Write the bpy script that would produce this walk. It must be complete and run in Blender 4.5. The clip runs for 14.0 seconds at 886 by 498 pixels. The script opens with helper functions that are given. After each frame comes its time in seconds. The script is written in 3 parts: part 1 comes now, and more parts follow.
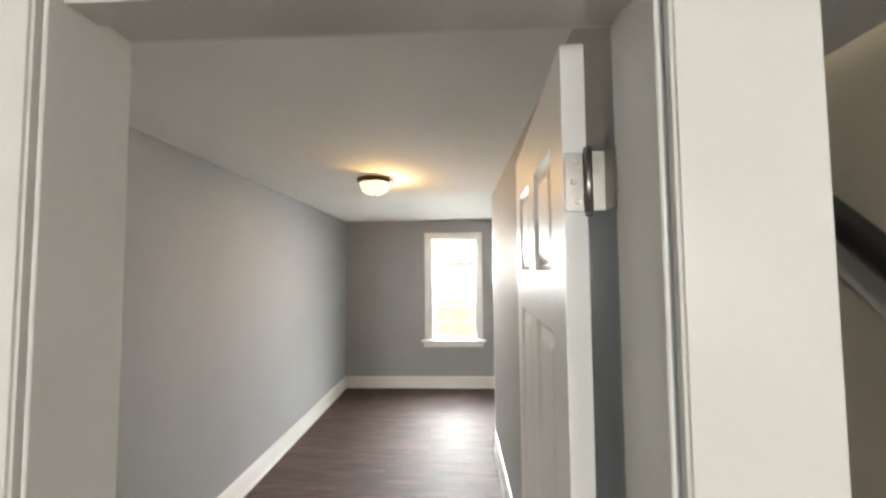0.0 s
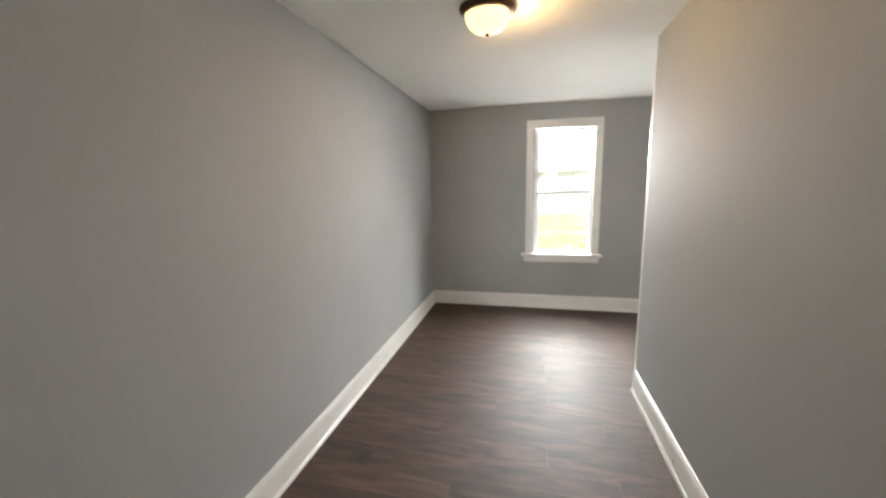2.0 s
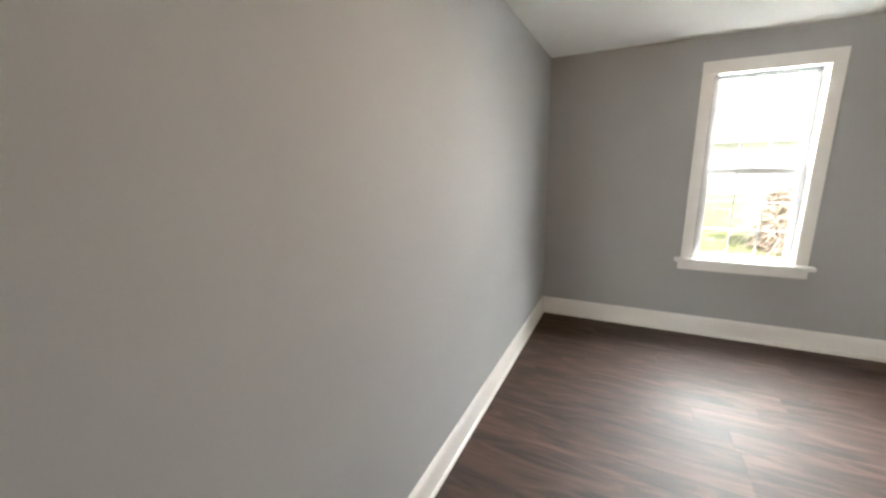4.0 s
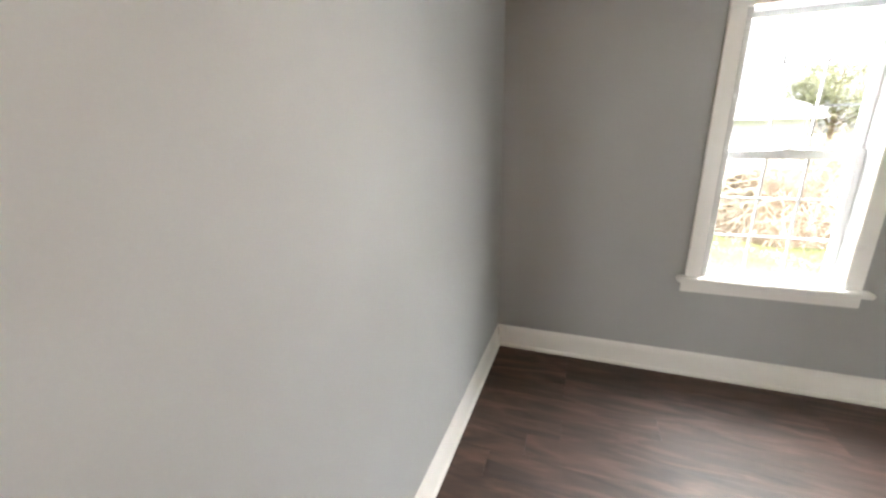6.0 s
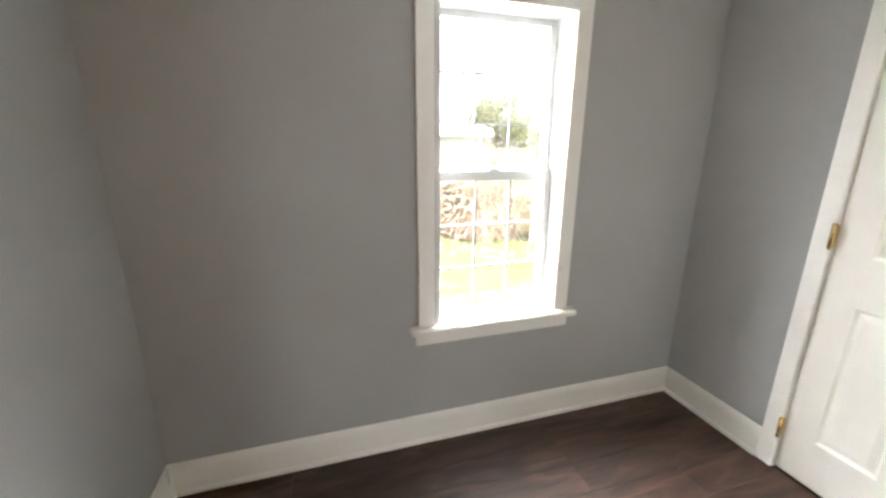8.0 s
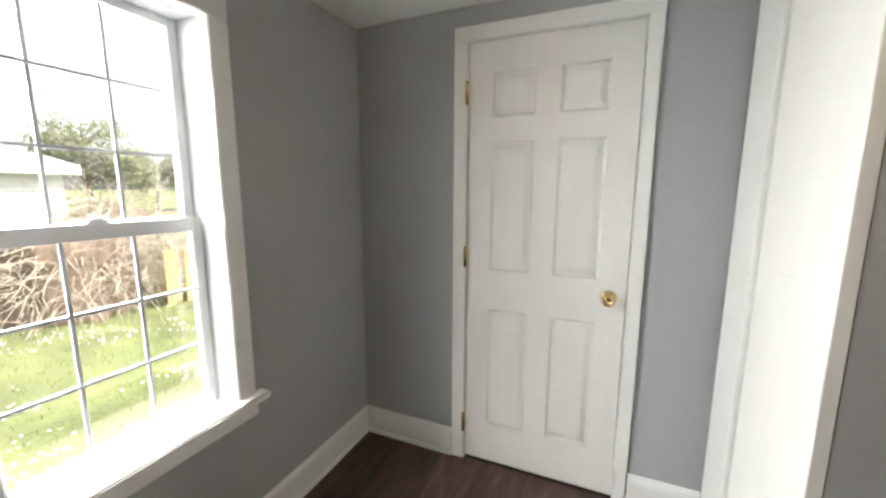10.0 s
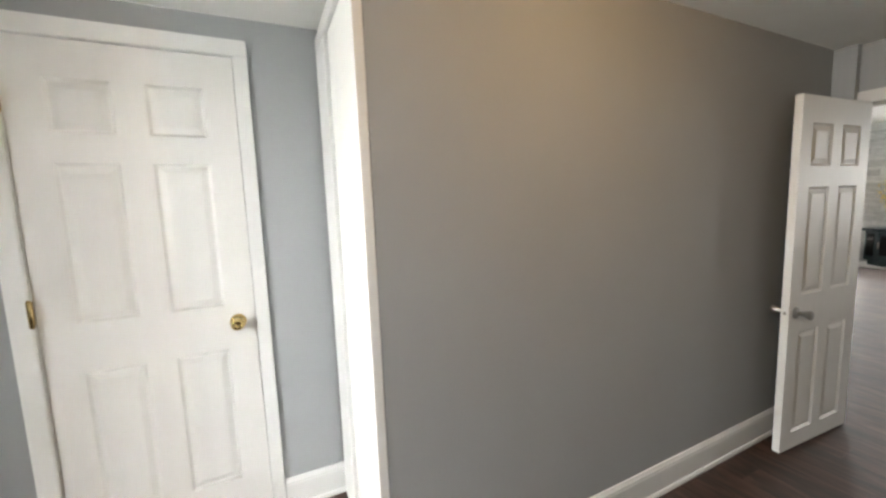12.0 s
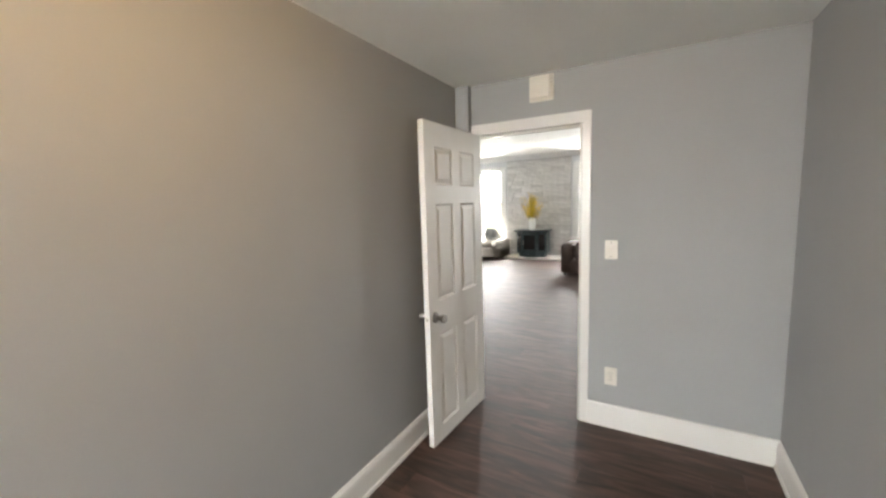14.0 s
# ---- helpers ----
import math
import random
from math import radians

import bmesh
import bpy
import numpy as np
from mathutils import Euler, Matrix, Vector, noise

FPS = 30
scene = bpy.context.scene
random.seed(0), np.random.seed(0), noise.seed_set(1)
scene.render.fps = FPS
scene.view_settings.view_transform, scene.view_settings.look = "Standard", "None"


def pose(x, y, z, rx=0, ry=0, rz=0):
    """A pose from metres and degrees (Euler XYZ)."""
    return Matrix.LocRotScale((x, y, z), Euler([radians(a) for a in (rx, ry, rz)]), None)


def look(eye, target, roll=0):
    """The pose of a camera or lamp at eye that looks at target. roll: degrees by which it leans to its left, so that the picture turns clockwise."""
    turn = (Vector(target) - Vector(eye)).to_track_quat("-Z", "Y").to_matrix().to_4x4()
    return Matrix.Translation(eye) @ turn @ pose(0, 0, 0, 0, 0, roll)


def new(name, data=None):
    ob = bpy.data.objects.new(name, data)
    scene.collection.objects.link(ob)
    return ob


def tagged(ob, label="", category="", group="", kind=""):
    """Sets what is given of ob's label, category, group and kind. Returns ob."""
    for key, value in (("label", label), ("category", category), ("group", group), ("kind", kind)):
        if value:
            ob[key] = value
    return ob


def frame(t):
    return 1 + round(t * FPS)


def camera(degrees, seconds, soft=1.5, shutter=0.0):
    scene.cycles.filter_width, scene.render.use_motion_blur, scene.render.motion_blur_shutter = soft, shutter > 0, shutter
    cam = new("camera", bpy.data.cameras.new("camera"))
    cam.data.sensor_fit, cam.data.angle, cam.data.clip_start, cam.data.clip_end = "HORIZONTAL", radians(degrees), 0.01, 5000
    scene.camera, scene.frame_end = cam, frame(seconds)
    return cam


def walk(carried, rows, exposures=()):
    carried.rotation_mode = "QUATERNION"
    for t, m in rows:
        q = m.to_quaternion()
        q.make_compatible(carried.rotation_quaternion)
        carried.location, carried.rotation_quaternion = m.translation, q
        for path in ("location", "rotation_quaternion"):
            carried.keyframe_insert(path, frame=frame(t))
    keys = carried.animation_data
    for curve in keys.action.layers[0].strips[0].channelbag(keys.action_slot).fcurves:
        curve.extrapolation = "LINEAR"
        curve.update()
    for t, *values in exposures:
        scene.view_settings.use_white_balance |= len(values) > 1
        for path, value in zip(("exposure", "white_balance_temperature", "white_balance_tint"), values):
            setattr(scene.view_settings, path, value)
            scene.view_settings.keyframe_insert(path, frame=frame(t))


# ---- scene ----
cam = camera(98.7, 14.0, soft=2.6)

EXPOSURES = [(0, 2.1), (0.8, 1.95), (1.5, 1.92), (3.5, 2.0), (6.5, 2.2), (7.2, 2.3), (9.5, 1.2), (10.3, 1.2), (11, 1.45), (12.5, 1.75), (13.3, 2.1), (14, 2.35)]
PATH = [
    (0, (1.507, -0.532, 1.547), (1.425, 1.464, 1.652), -0.5),
    (0.5, (1.388, -0.337, 1.498), (1.166, 1.651, 1.522), -0.5),
    (1, (1.322, -0.134, 1.441), (1.013, 1.838, 1.325), -0.9),
    (1.5, (1.216, 0.065, 1.402), (0.837, 2.011, 1.137), -1.0),
    (2, (1.118, 0.25, 1.394), (0.668, 2.169, 1.057), -1.2),
    (2.5, (1.014, 0.513, 1.371), (0.472, 2.404, 1.01), -1.2),
    (3, (0.937, 0.708, 1.367), (0.213, 2.537, 1.001), -1.1),
    (3.5, (0.8, 0.878, 1.393), (-0.068, 2.633, 0.983), -1.1),
    (6, (0.481, 2.144, 1.38), (-0.187, 3.947, 0.827), -1.1),
    (6.5, (0.575, 2.39, 1.426), (0.117, 4.251, 0.855), -1.3),
    (7, (0.606, 2.604, 1.419), (0.452, 4.519, 0.862), -1.0),
    (9.5, (0.865, 3.278, 1.393), (2.452, 4.448, 1.053), 0.4),
    (10, (0.838, 3.292, 1.396), (2.656, 4.064, 1.089), 0.2),
    (10.5, (0.813, 3.271, 1.389), (2.761, 3.64, 1.125), -0.3),
    (11, (0.779, 3.238, 1.369), (2.77, 3.186, 1.148), -1.1),
    (11.5, (0.735, 3.184, 1.386), (2.671, 2.733, 1.163), -1.7),
    (12, (0.718, 3.122, 1.413), (2.522, 2.28, 1.183), -2.1),
    (12.5, (0.678, 2.999, 1.474), (2.297, 1.856, 1.204), -1.7),
    (13, (0.638, 2.836, 1.453), (2.062, 1.453, 1.206), -1.5),
    (13.5, (0.584, 2.649, 1.453), (1.8, 1.076, 1.216), -1.7),
    (14, (0.592, 2.47, 1.438), (1.574, 0.744, 1.201), -1.8),
]
walk(cam, [(t, look(eye, target, roll)) for t, eye, target, roll in PATH], EXPOSURES)

# ---------------------------------------------------------------- light
world = bpy.data.worlds.new("world")
scene.world = world
world.use_nodes = True
wn = world.node_tree.nodes
sky = wn.new("ShaderNodeTexSky")
sky.sky_type, sky.sun_disc = "NISHITA", False
sky.sun_elevation, sky.sun_rotation = radians(52), radians(150)
sky.air_density, sky.dust_density, sky.ozone_density = 1.0, 3.0, 1.0
haze = wn.new("ShaderNodeHueSaturation")
haze.inputs["Saturation"].default_value, haze.inputs["Value"].default_value = 0.22, 1.5
world.node_tree.links.new(sky.outputs[0], haze.inputs["Color"])
world.node_tree.links.new(haze.outputs[0], wn["Background"].inputs[0])
wn["Background"].inputs[1].default_value = 0.13

sun_data = bpy.data.lights.new("sun", "SUN")
sun_data.energy, sun_data.angle, sun_data.color = 4.4, radians(4), (1.0, 0.96, 0.9)
new("sun", sun_data).matrix_world = look((8, -14, 20), (0, 0, 0))


def window_light(name, x, y, z, w, h, facing, watts, colour=(1.0, 0.98, 0.94), drop=0.12):
    d = bpy.data.lights.new(name, "AREA")
    d.shape, d.size, d.size_y, d.energy, d.color = "RECTANGLE", w, h, watts, colour
    new(name, d).matrix_world = look((x, y, z), (x, y + facing, z - drop))


window_light("window_daylight", 1.455, 5.35, 2.2, 4.8, 1.9, -1, 830, (0.975, 0.985, 0.96), drop=0.62)
window_light("front_window_daylight", 2.01, -7.95, 1.9, 1.1, 1.8, 1, 130, drop=0.45)
window_light("front_window_daylight", 4.63, -7.95, 1.9, 1.1, 1.8, 1, 130, drop=0.45)
# fill lamp behind an unseen, added window, to brighten the living room
window_light("unseen_fill_light", -0.95, -7.95, 1.9, 1.1, 1.8, 1, 130, drop=0.45)

bulb = bpy.data.lights.new("bulb", "POINT")
bulb.energy, bulb.color, bulb.shadow_soft_size = 5.4, (1.0, 0.60, 0.22), 0.03
new("bulb", bulb).location = (0.950, 2.20, 2.150)

# ---------------------------------------------------------------- materials


def material(name, base, rough=0.5, metal=0.0, vary=0.06, scale=6.0, fine=90.0, bump=0.05, spec=0.5, stretch=(1, 1, 1), dist=0.002, per=0.0):
    m = bpy.data.materials.new(name)
    m.use_nodes = True
    n, l = m.node_tree.nodes, m.node_tree.links
    b = n["Principled BSDF"]
    b.inputs["Metallic"].default_value = metal
    b.inputs["Specular IOR Level"].default_value = spec
    co = n.new("ShaderNodeTexCoord")
    mp = n.new("ShaderNodeMapping")
    mp.inputs["Scale"].default_value = stretch
    l.new(co.outputs["Object"], mp.inputs["Vector"])
    big, small = n.new("ShaderNodeTexNoise"), n.new("ShaderNodeTexNoise")
    big.inputs["Scale"].default_value, small.inputs["Scale"].default_value = scale, fine
    big.inputs["Detail"].default_value = small.inputs["Detail"].default_value = 3
    for t in (big, small):
        l.new(mp.outputs[0], t.inputs["Vector"])
    add = n.new("ShaderNodeMath")
    add.operation = "MULTIPLY_ADD"
    l.new(small.outputs["Fac"], add.inputs[0])
    add.inputs[1].default_value = 0.4
    l.new(big.outputs["Fac"], add.inputs[2])
    ramp = n.new("ShaderNodeValToRGB")
    e = ramp.color_ramp.elements
    e[0].position, e[1].position = 0.45, 0.95
    e[0].color = (*[c * (1 - vary) for c in base], 1)
    e[1].color = (*[min(1, c * (1 + vary)) for c in base], 1)
    l.new(add.outputs[0], ramp.inputs[0])
    out = ramp.outputs[0]
    if per:
        info = n.new("ShaderNodeObjectInfo")
        hsv = n.new("ShaderNodeHueSaturation")
        mr = n.new("ShaderNodeMapRange")
        mr.inputs["To Min"].default_value, mr.inputs["To Max"].default_value = 1 - per, 1 + per
        l.new(info.outputs["Random"], mr.inputs["Value"])
        l.new(mr.outputs[0], hsv.inputs["Value"])
        l.new(out, hsv.inputs["Color"])
        out = hsv.outputs[0]
    l.new(out, b.inputs["Base Color"])
    rr = n.new("ShaderNodeMapRange")
    rr.inputs["To Min"].default_value, rr.inputs["To Max"].default_value = max(0.02, rough - 0.06), min(1, rough + 0.06)
    l.new(big.outputs["Fac"], rr.inputs["Value"])
    l.new(rr.outputs[0], b.inputs["Roughness"])
    if bump:
        bp = n.new("ShaderNodeBump")
        bp.inputs["Strength"].default_value, bp.inputs["Distance"].default_value = bump, dist
        l.new(add.outputs[0], bp.inputs["Height"])
        l.new(bp.outputs[0], b.inputs["Normal"])
    return m


def wood_floor(name):
    """Dark brown vinyl planks: long grain along x, knots, a tone of its own for each plank."""
    m = bpy.data.materials.new(name)
    m.use_nodes = True
    n, l = m.node_tree.nodes, m.node_tree.links
    b = n["Principled BSDF"]
    geo, info = n.new("ShaderNodeNewGeometry"), n.new("ShaderNodeObjectInfo")
    shift = n.new("ShaderNodeVectorMath")
    shift.operation = "MULTIPLY_ADD"
    comb = n.new("ShaderNodeCombineXYZ")
    for k in range(3):
        l.new(info.outputs["Random"], comb.inputs[k])
    l.new(comb.outputs[0], shift.inputs[0])
    shift.inputs[1].default_value = (17, 31, 7)
    l.new(geo.outputs["Position"], shift.inputs[2])
    mp = n.new("ShaderNodeMapping")
    mp.inputs["Scale"].default_value = (1.5, 8, 1)
    l.new(shift.outputs[0], mp.inputs["Vector"])
    grain = n.new("ShaderNodeTexNoise")
    grain.inputs["Scale"].default_value, grain.inputs["Detail"].default_value, grain.inputs["Distortion"].default_value = 1.6, 6, 1.2
    l.new(mp.outputs[0], grain.inputs["Vector"])
    fine = n.new("ShaderNodeTexNoise")
    fine.inputs["Scale"].default_value, fine.inputs["Detail"].default_value = 5, 4
    l.new(mp.outputs[0], fine.inputs["Vector"])
    ramp = n.new("ShaderNodeValToRGB")
    e = ramp.color_ramp.elements
    e[0].position, e[0].color = 0.28, (0.014, 0.007, 0.0045, 1)
    e[1].position, e[1].color = 0.75, (0.105, 0.056, 0.039, 1)
    mid = e.new(0.5)
    mid.color = (0.046, 0.023, 0.016, 1)
    l.new(grain.outputs["Fac"], ramp.inputs[0])
    mix = n.new("ShaderNodeMixRGB")
    mix.blend_type, mix.inputs[0].default_value = "OVERLAY", 0.18
    l.new(ramp.outputs[0], mix.inputs[1])
    l.new(fine.outputs["Fac"], mix.inputs[2])
    hsv, mr = n.new("ShaderNodeHueSaturation"), n.new("ShaderNodeMapRange")
    mr.inputs["To Min"].default_value, mr.inputs["To Max"].default_value = 0.82, 1.15
    l.new(info.outputs["Random"], mr.inputs["Value"])
    l.new(mr.outputs[0], hsv.inputs["Value"])
    l.new(mix.outputs[0], hsv.inputs["Color"])
    l.new(hsv.outputs[0], b.inputs["Base Color"])
    rr = n.new("ShaderNodeMapRange")
    rr.inputs["To Min"].default_value, rr.inputs["To Max"].default_value = 0.52, 0.70
    l.new(fine.outputs["Fac"], rr.inputs["Value"])
    l.new(rr.outputs[0], b.inputs["Roughness"])
    b.inputs["Specular IOR Level"].default_value = 0.6
    bp = n.new("ShaderNodeBump")
    bp.inputs["Strength"].default_value, bp.inputs["Distance"].default_value = 0.45, 0.003
    l.new(grain.outputs["Fac"], bp.inputs["Height"])
    l.new(bp.outputs[0], b.inputs["Normal"])
    return m


WALL = material("grey_wall_paint", (0.348, 0.360, 0.368), 0.72, vary=0.03, scale=2.2, fine=160, bump=0.10, dist=0.0012, spec=0.22)
LIVING = material("pale_grey_paint", (0.62, 0.63, 0.64), 0.6, vary=0.03, scale=2, fine=150, bump=0.08, dist=0.001)
STAIRWALL = material("beige_stair_paint", (0.62, 0.54, 0.42), 0.6, vary=0.05, scale=2, fine=120, bump=0.08, dist=0.001)
CEIL = material("white_ceiling_paint", (0.84, 0.845, 0.82), 0.85, vary=0.03, scale=1.7, fine=120, bump=0.15, dist=0.0015, spec=0.1)
TRIM = material("white_trim_paint", (0.72, 0.72, 0.705), 0.3, vary=0.025, scale=5, fine=70, bump=0.06, dist=0.0012)
CREAM = material("cream_trim_paint", (0.72, 0.70, 0.65), 0.18, vary=0.03, scale=5, fine=60, bump=0.08, dist=0.0015)
DOOR = material("white_door_paint", (0.70, 0.69, 0.665), 0.44, vary=0.02, scale=4, fine=60, bump=0.09, stretch=(4, 4, 0.4), dist=0.001)
VINYL = material("white_vinyl", (0.50, 0.505, 0.51), 0.3, vary=0.015, scale=6, fine=50, bump=0.02)
# whitish bars: their backlit shade is put into this grey
GRILLE = material("backlit_glazing_bar", (0.33, 0.34, 0.35), 0.4, vary=0.03, scale=8, bump=0.02)
BRASS = material("polished_brass", (0.64, 0.48, 0.22), 0.16, metal=1, vary=0.08, scale=30, bump=0.02)
NICKEL = material("brushed_nickel", (0.34, 0.325, 0.30), 0.36, metal=1, vary=0.06, scale=40, bump=0.03)
BRONZE = material("dark_bronze", (0.085, 0.055, 0.04), 0.4, metal=0.7, vary=0.15, scale=20, bump=0.04)
PLASTIC = material("ivory_plastic", (0.74, 0.72, 0.66), 0.35, vary=0.02, scale=20, bump=0.02)
DARK = material("black_slot", (0.02, 0.02, 0.02), 0.6, vary=0.1, bump=0)
SCUFF = material("grey_scuff", (0.63, 0.63, 0.60), 0.5, vary=0.1, scale=40, bump=0)
FLOOR = wood_floor("dark_plank")
SUB = material("dark_subfloor", (0.015, 0.01, 0.008), 0.8, vary=0.2)
STONE = material("pale_ledger_stone", (0.60, 0.59, 0.57), 0.8, vary=0.16, scale=9, fine=60, bump=0.5, dist=0.006, stretch=(1, 1, 2.5), per=0.13)
GROUT = material("stone_joint", (0.50, 0.49, 0.48), 0.9, vary=0.1)
MARBLE = material("white_hearth_slab", (0.78, 0.76, 0.73), 0.3, vary=0.06, scale=4, bump=0.03)
STOVE = material("dark_green_enamel", (0.028, 0.05, 0.055), 0.3, vary=0.2, scale=8, bump=0.03)
STOVEGLASS = material("dark_stove_glass", (0.01, 0.012, 0.013), 0.06, vary=0.1, bump=0)
SOFA = material("brown_sofa_fabric", (0.085, 0.06, 0.05), 0.85, vary=0.2, scale=12, fine=300, bump=0.3, dist=0.003)
CUSHION = material("cream_cushion_fabric", (0.70, 0.66, 0.60), 0.9, vary=0.06, scale=10, fine=300, bump=0.3, dist=0.003)
GREYCLOTH = material("grey_cushion_fabric", (0.36, 0.36, 0.36), 0.9, vary=0.1, scale=10, fine=300, bump=0.3, dist=0.003)
PORCELAIN = material("white_porcelain", (0.82, 0.82, 0.81), 0.15, vary=0.02, bump=0)
YELLOW = material("yellow_blossom", (0.80, 0.56, 0.02), 0.7, vary=0.25, scale=40, bump=0)
STEM = material("green_stem", (0.09, 0.14, 0.03), 0.7, vary=0.2, scale=30, bump=0)
BLACKRAIL = material("black_rail_paint", (0.015, 0.014, 0.013), 0.35, vary=0.15, scale=20, bump=0.03)
GRASS = material("lawn_soil", (0.15, 0.17, 0.065), 0.95, vary=0.45, scale=1.6, fine=22, bump=0.6, dist=0.03)
BLADE = material("grass_blade", (0.18, 0.215, 0.07), 0.8, vary=0.35, scale=3, fine=30, bump=0)
SIDING = material("pale_siding", (0.50, 0.50, 0.50), 0.7, vary=0.05, scale=3, bump=0.05)
FASCIA = material("white_fascia", (0.80, 0.80, 0.80), 0.6, vary=0.03, bump=0.02)
SHINGLE = material("grey_shingle", (0.36, 0.36, 0.37), 0.9, vary=0.15, scale=6, fine=40, bump=0.4, dist=0.01)
BARK = material("weathered_bark", (0.17, 0.125, 0.09), 0.95, vary=0.4, scale=5, fine=30, bump=0.8, dist=0.03, stretch=(1, 1, 0.25))
TWIG = material("dry_twig", (0.46, 0.39, 0.31), 0.9, vary=0.35, scale=14, bump=0.2)
LEAF = material("spring_leaf", (0.19, 0.20, 0.11), 0.7, vary=0.4, scale=2, fine=12, bump=0)
FENCE = material("weathered_fence", (0.36, 0.25, 0.13), 0.9, vary=0.25, scale=6, fine=50, bump=0.4, stretch=(6, 6, 0.5), per=0.15)

GLASS = bpy.data.materials.new("window_glass")
GLASS.use_nodes = True
_n, _l = GLASS.node_tree.nodes, GLASS.node_tree.links
_t, _g, _m = _n.new("ShaderNodeBsdfTransparent"), _n.new("ShaderNodeBsdfGlossy"), _n.new("ShaderNodeMixShader")
_g.inputs["Roughness"].default_value = 0.01
_f = _n.new("ShaderNodeFresnel")
_f.inputs["IOR"].default_value = 1.4
_l.new(_f.outputs[0], _m.inputs[0])
_l.new(_t.outputs[0], _m.inputs[1])
_l.new(_g.outputs[0], _m.inputs[2])
_l.new(_m.outputs[0], _n["Material Output"].inputs[0])

GLOBE = bpy.data.materials.new("frosted_lit_glass")
GLOBE.use_nodes = True
_b = GLOBE.node_tree.nodes["Principled BSDF"]
_b.inputs["Base Color"].default_value = (0.9, 0.85, 0.72, 1)
_b.inputs["Roughness"].default_value = 0.3
_b.inputs["Emission Color"].default_value = (1.0, 0.70, 0.33, 1)
_b.inputs["Emission Strength"].default_value = 0.5

# ---------------------------------------------------------------- mesh helpers


def box(bm, x0, x1, y0, y1, z0, z1, bevel=0.0, seg=1):
    v = [bm.verts.new((x, y, z)) for x in (x0, x1) for y in (y0, y1) for z in (z0, z1)]
    fs = [bm.faces.new([v[i] for i in q]) for q in ((0, 1, 3, 2), (4, 6, 7, 5), (0, 4, 5, 1), (2, 3, 7, 6), (0, 2, 6, 4), (1, 5, 7, 3))]
    if bevel:
        bmesh.ops.bevel(bm, geom=list({e for f in fs for e in f.edges}), offset=bevel, segments=seg, affect="EDGES")
    return bm


def boxes(*rows, bevel=0.0, seg=1):
    bm = bmesh.new()
    for r in rows:
        box(bm, *r, bevel=bevel, seg=seg)
    return bm


def lathe(rings, seg=32, axis="Z"):
    """A turned body from (radius, height) rings."""
    bm = bmesh.new()
    loops = []
    for r, h in rings:
        loops.append([bm.verts.new((r * math.cos(2 * math.pi * k / seg), r * math.sin(2 * math.pi * k / seg), h)) for k in range(seg)])
    for a, b in zip(loops, loops[1:]):
        for k in range(seg):
            bm.faces.new((a[k], a[(k + 1) % seg], b[(k + 1) % seg], b[k]))
    bm.faces.new(loops[0][::-1])
    bm.faces.new(loops[-1])
    if axis == "Y":
        bmesh.ops.rotate(bm, verts=bm.verts, matrix=Matrix.Rotation(radians(90), 3, "X"))
    if axis == "X":
        bmesh.ops.rotate(bm, verts=bm.verts, matrix=Matrix.Rotation(radians(90), 3, "Y"))
    bmesh.ops.recalc_face_normals(bm, faces=bm.faces)
    return bm


def tube(bm, pts, r0, r1, seg=6):
    """A tapering limb through the points."""
    loops = []
    for i, p in enumerate(pts):
        d = (pts[min(i + 1, len(pts) - 1)] - pts[max(i - 1, 0)]).normalized()
        u = d.orthogonal().normalized()
        w = d.cross(u)
        r = r0 + (r1 - r0) * i / (len(pts) - 1)
        loops.append([bm.verts.new(p + r * (math.cos(2 * math.pi * k / seg) * u + math.sin(2 * math.pi * k / seg) * w)) for k in range(seg)])
    for a, b in zip(loops, loops[1:]):
        for k in range(seg):
            bm.faces.new((a[k], a[(k + 1) % seg], b[(k + 1) % seg], b[k]))


def mesh_of(bm, name, mat, smooth=False):
    bmesh.ops.recalc_face_normals(bm, faces=bm.faces)
    me = bpy.data.meshes.new(name)
    bm.to_mesh(me)
    bm.free()
    me.materials.append(mat)
    if smooth:
        for p in me.polygons:
            p.use_smooth = True
    return me


def part(name, bm, mat, parent=None, label="", smooth=False, m=None):
    ob = new(name, mesh_of(bm, name, mat, smooth))
    if parent:
        ob.parent = parent
    if m is not None:
        ob.matrix_basis = m
    if label:
        tagged(ob, label)
    return ob


def structure(name, bm, mat, label, category):
    return tagged(part(name, bm, mat), label, category, kind="structure")


def empty(name, label, category, m=None, group="", kind=""):
    ob = tagged(new(name), label, category, group, kind)
    ob.empty_display_size = 0.1
    if m is not None:
        ob.matrix_basis = m
    return ob


# ceiling height along y, its slope chosen to fit the camera's view
def ceiling_z(y):
    return 2.222 - 0.006 * y


# ---------------------------------------------------------------- the bedroom shell
TOP = 2.36
structure("wall_west", boxes((-0.12, 0, 0, 4.505, -0.1, TOP)), WALL, "matte grey painted bedroom side wall", "wall")
structure("wall_north", boxes((-0.12, 1.135, 4.505, 4.70, -0.1, TOP), (1.775, 2.69, 4.505, 4.70, -0.1, TOP),
                              (1.135, 1.775, 4.505, 4.70, -0.1, 0.575), (1.135, 1.775, 4.505, 4.70, 1.974, TOP)), WALL,
          "grey painted bedroom wall with one window", "wall")
structure("wall_east", boxes((2.565, 2.69, 2.83, 3.178, -0.1, TOP), (2.565, 2.69, 3.908, 4.505, -0.1, TOP), (2.565, 2.69, 3.178, 3.908, 2.055, TOP)), WALL,
          "grey painted alcove wall around a closet door", "wall")
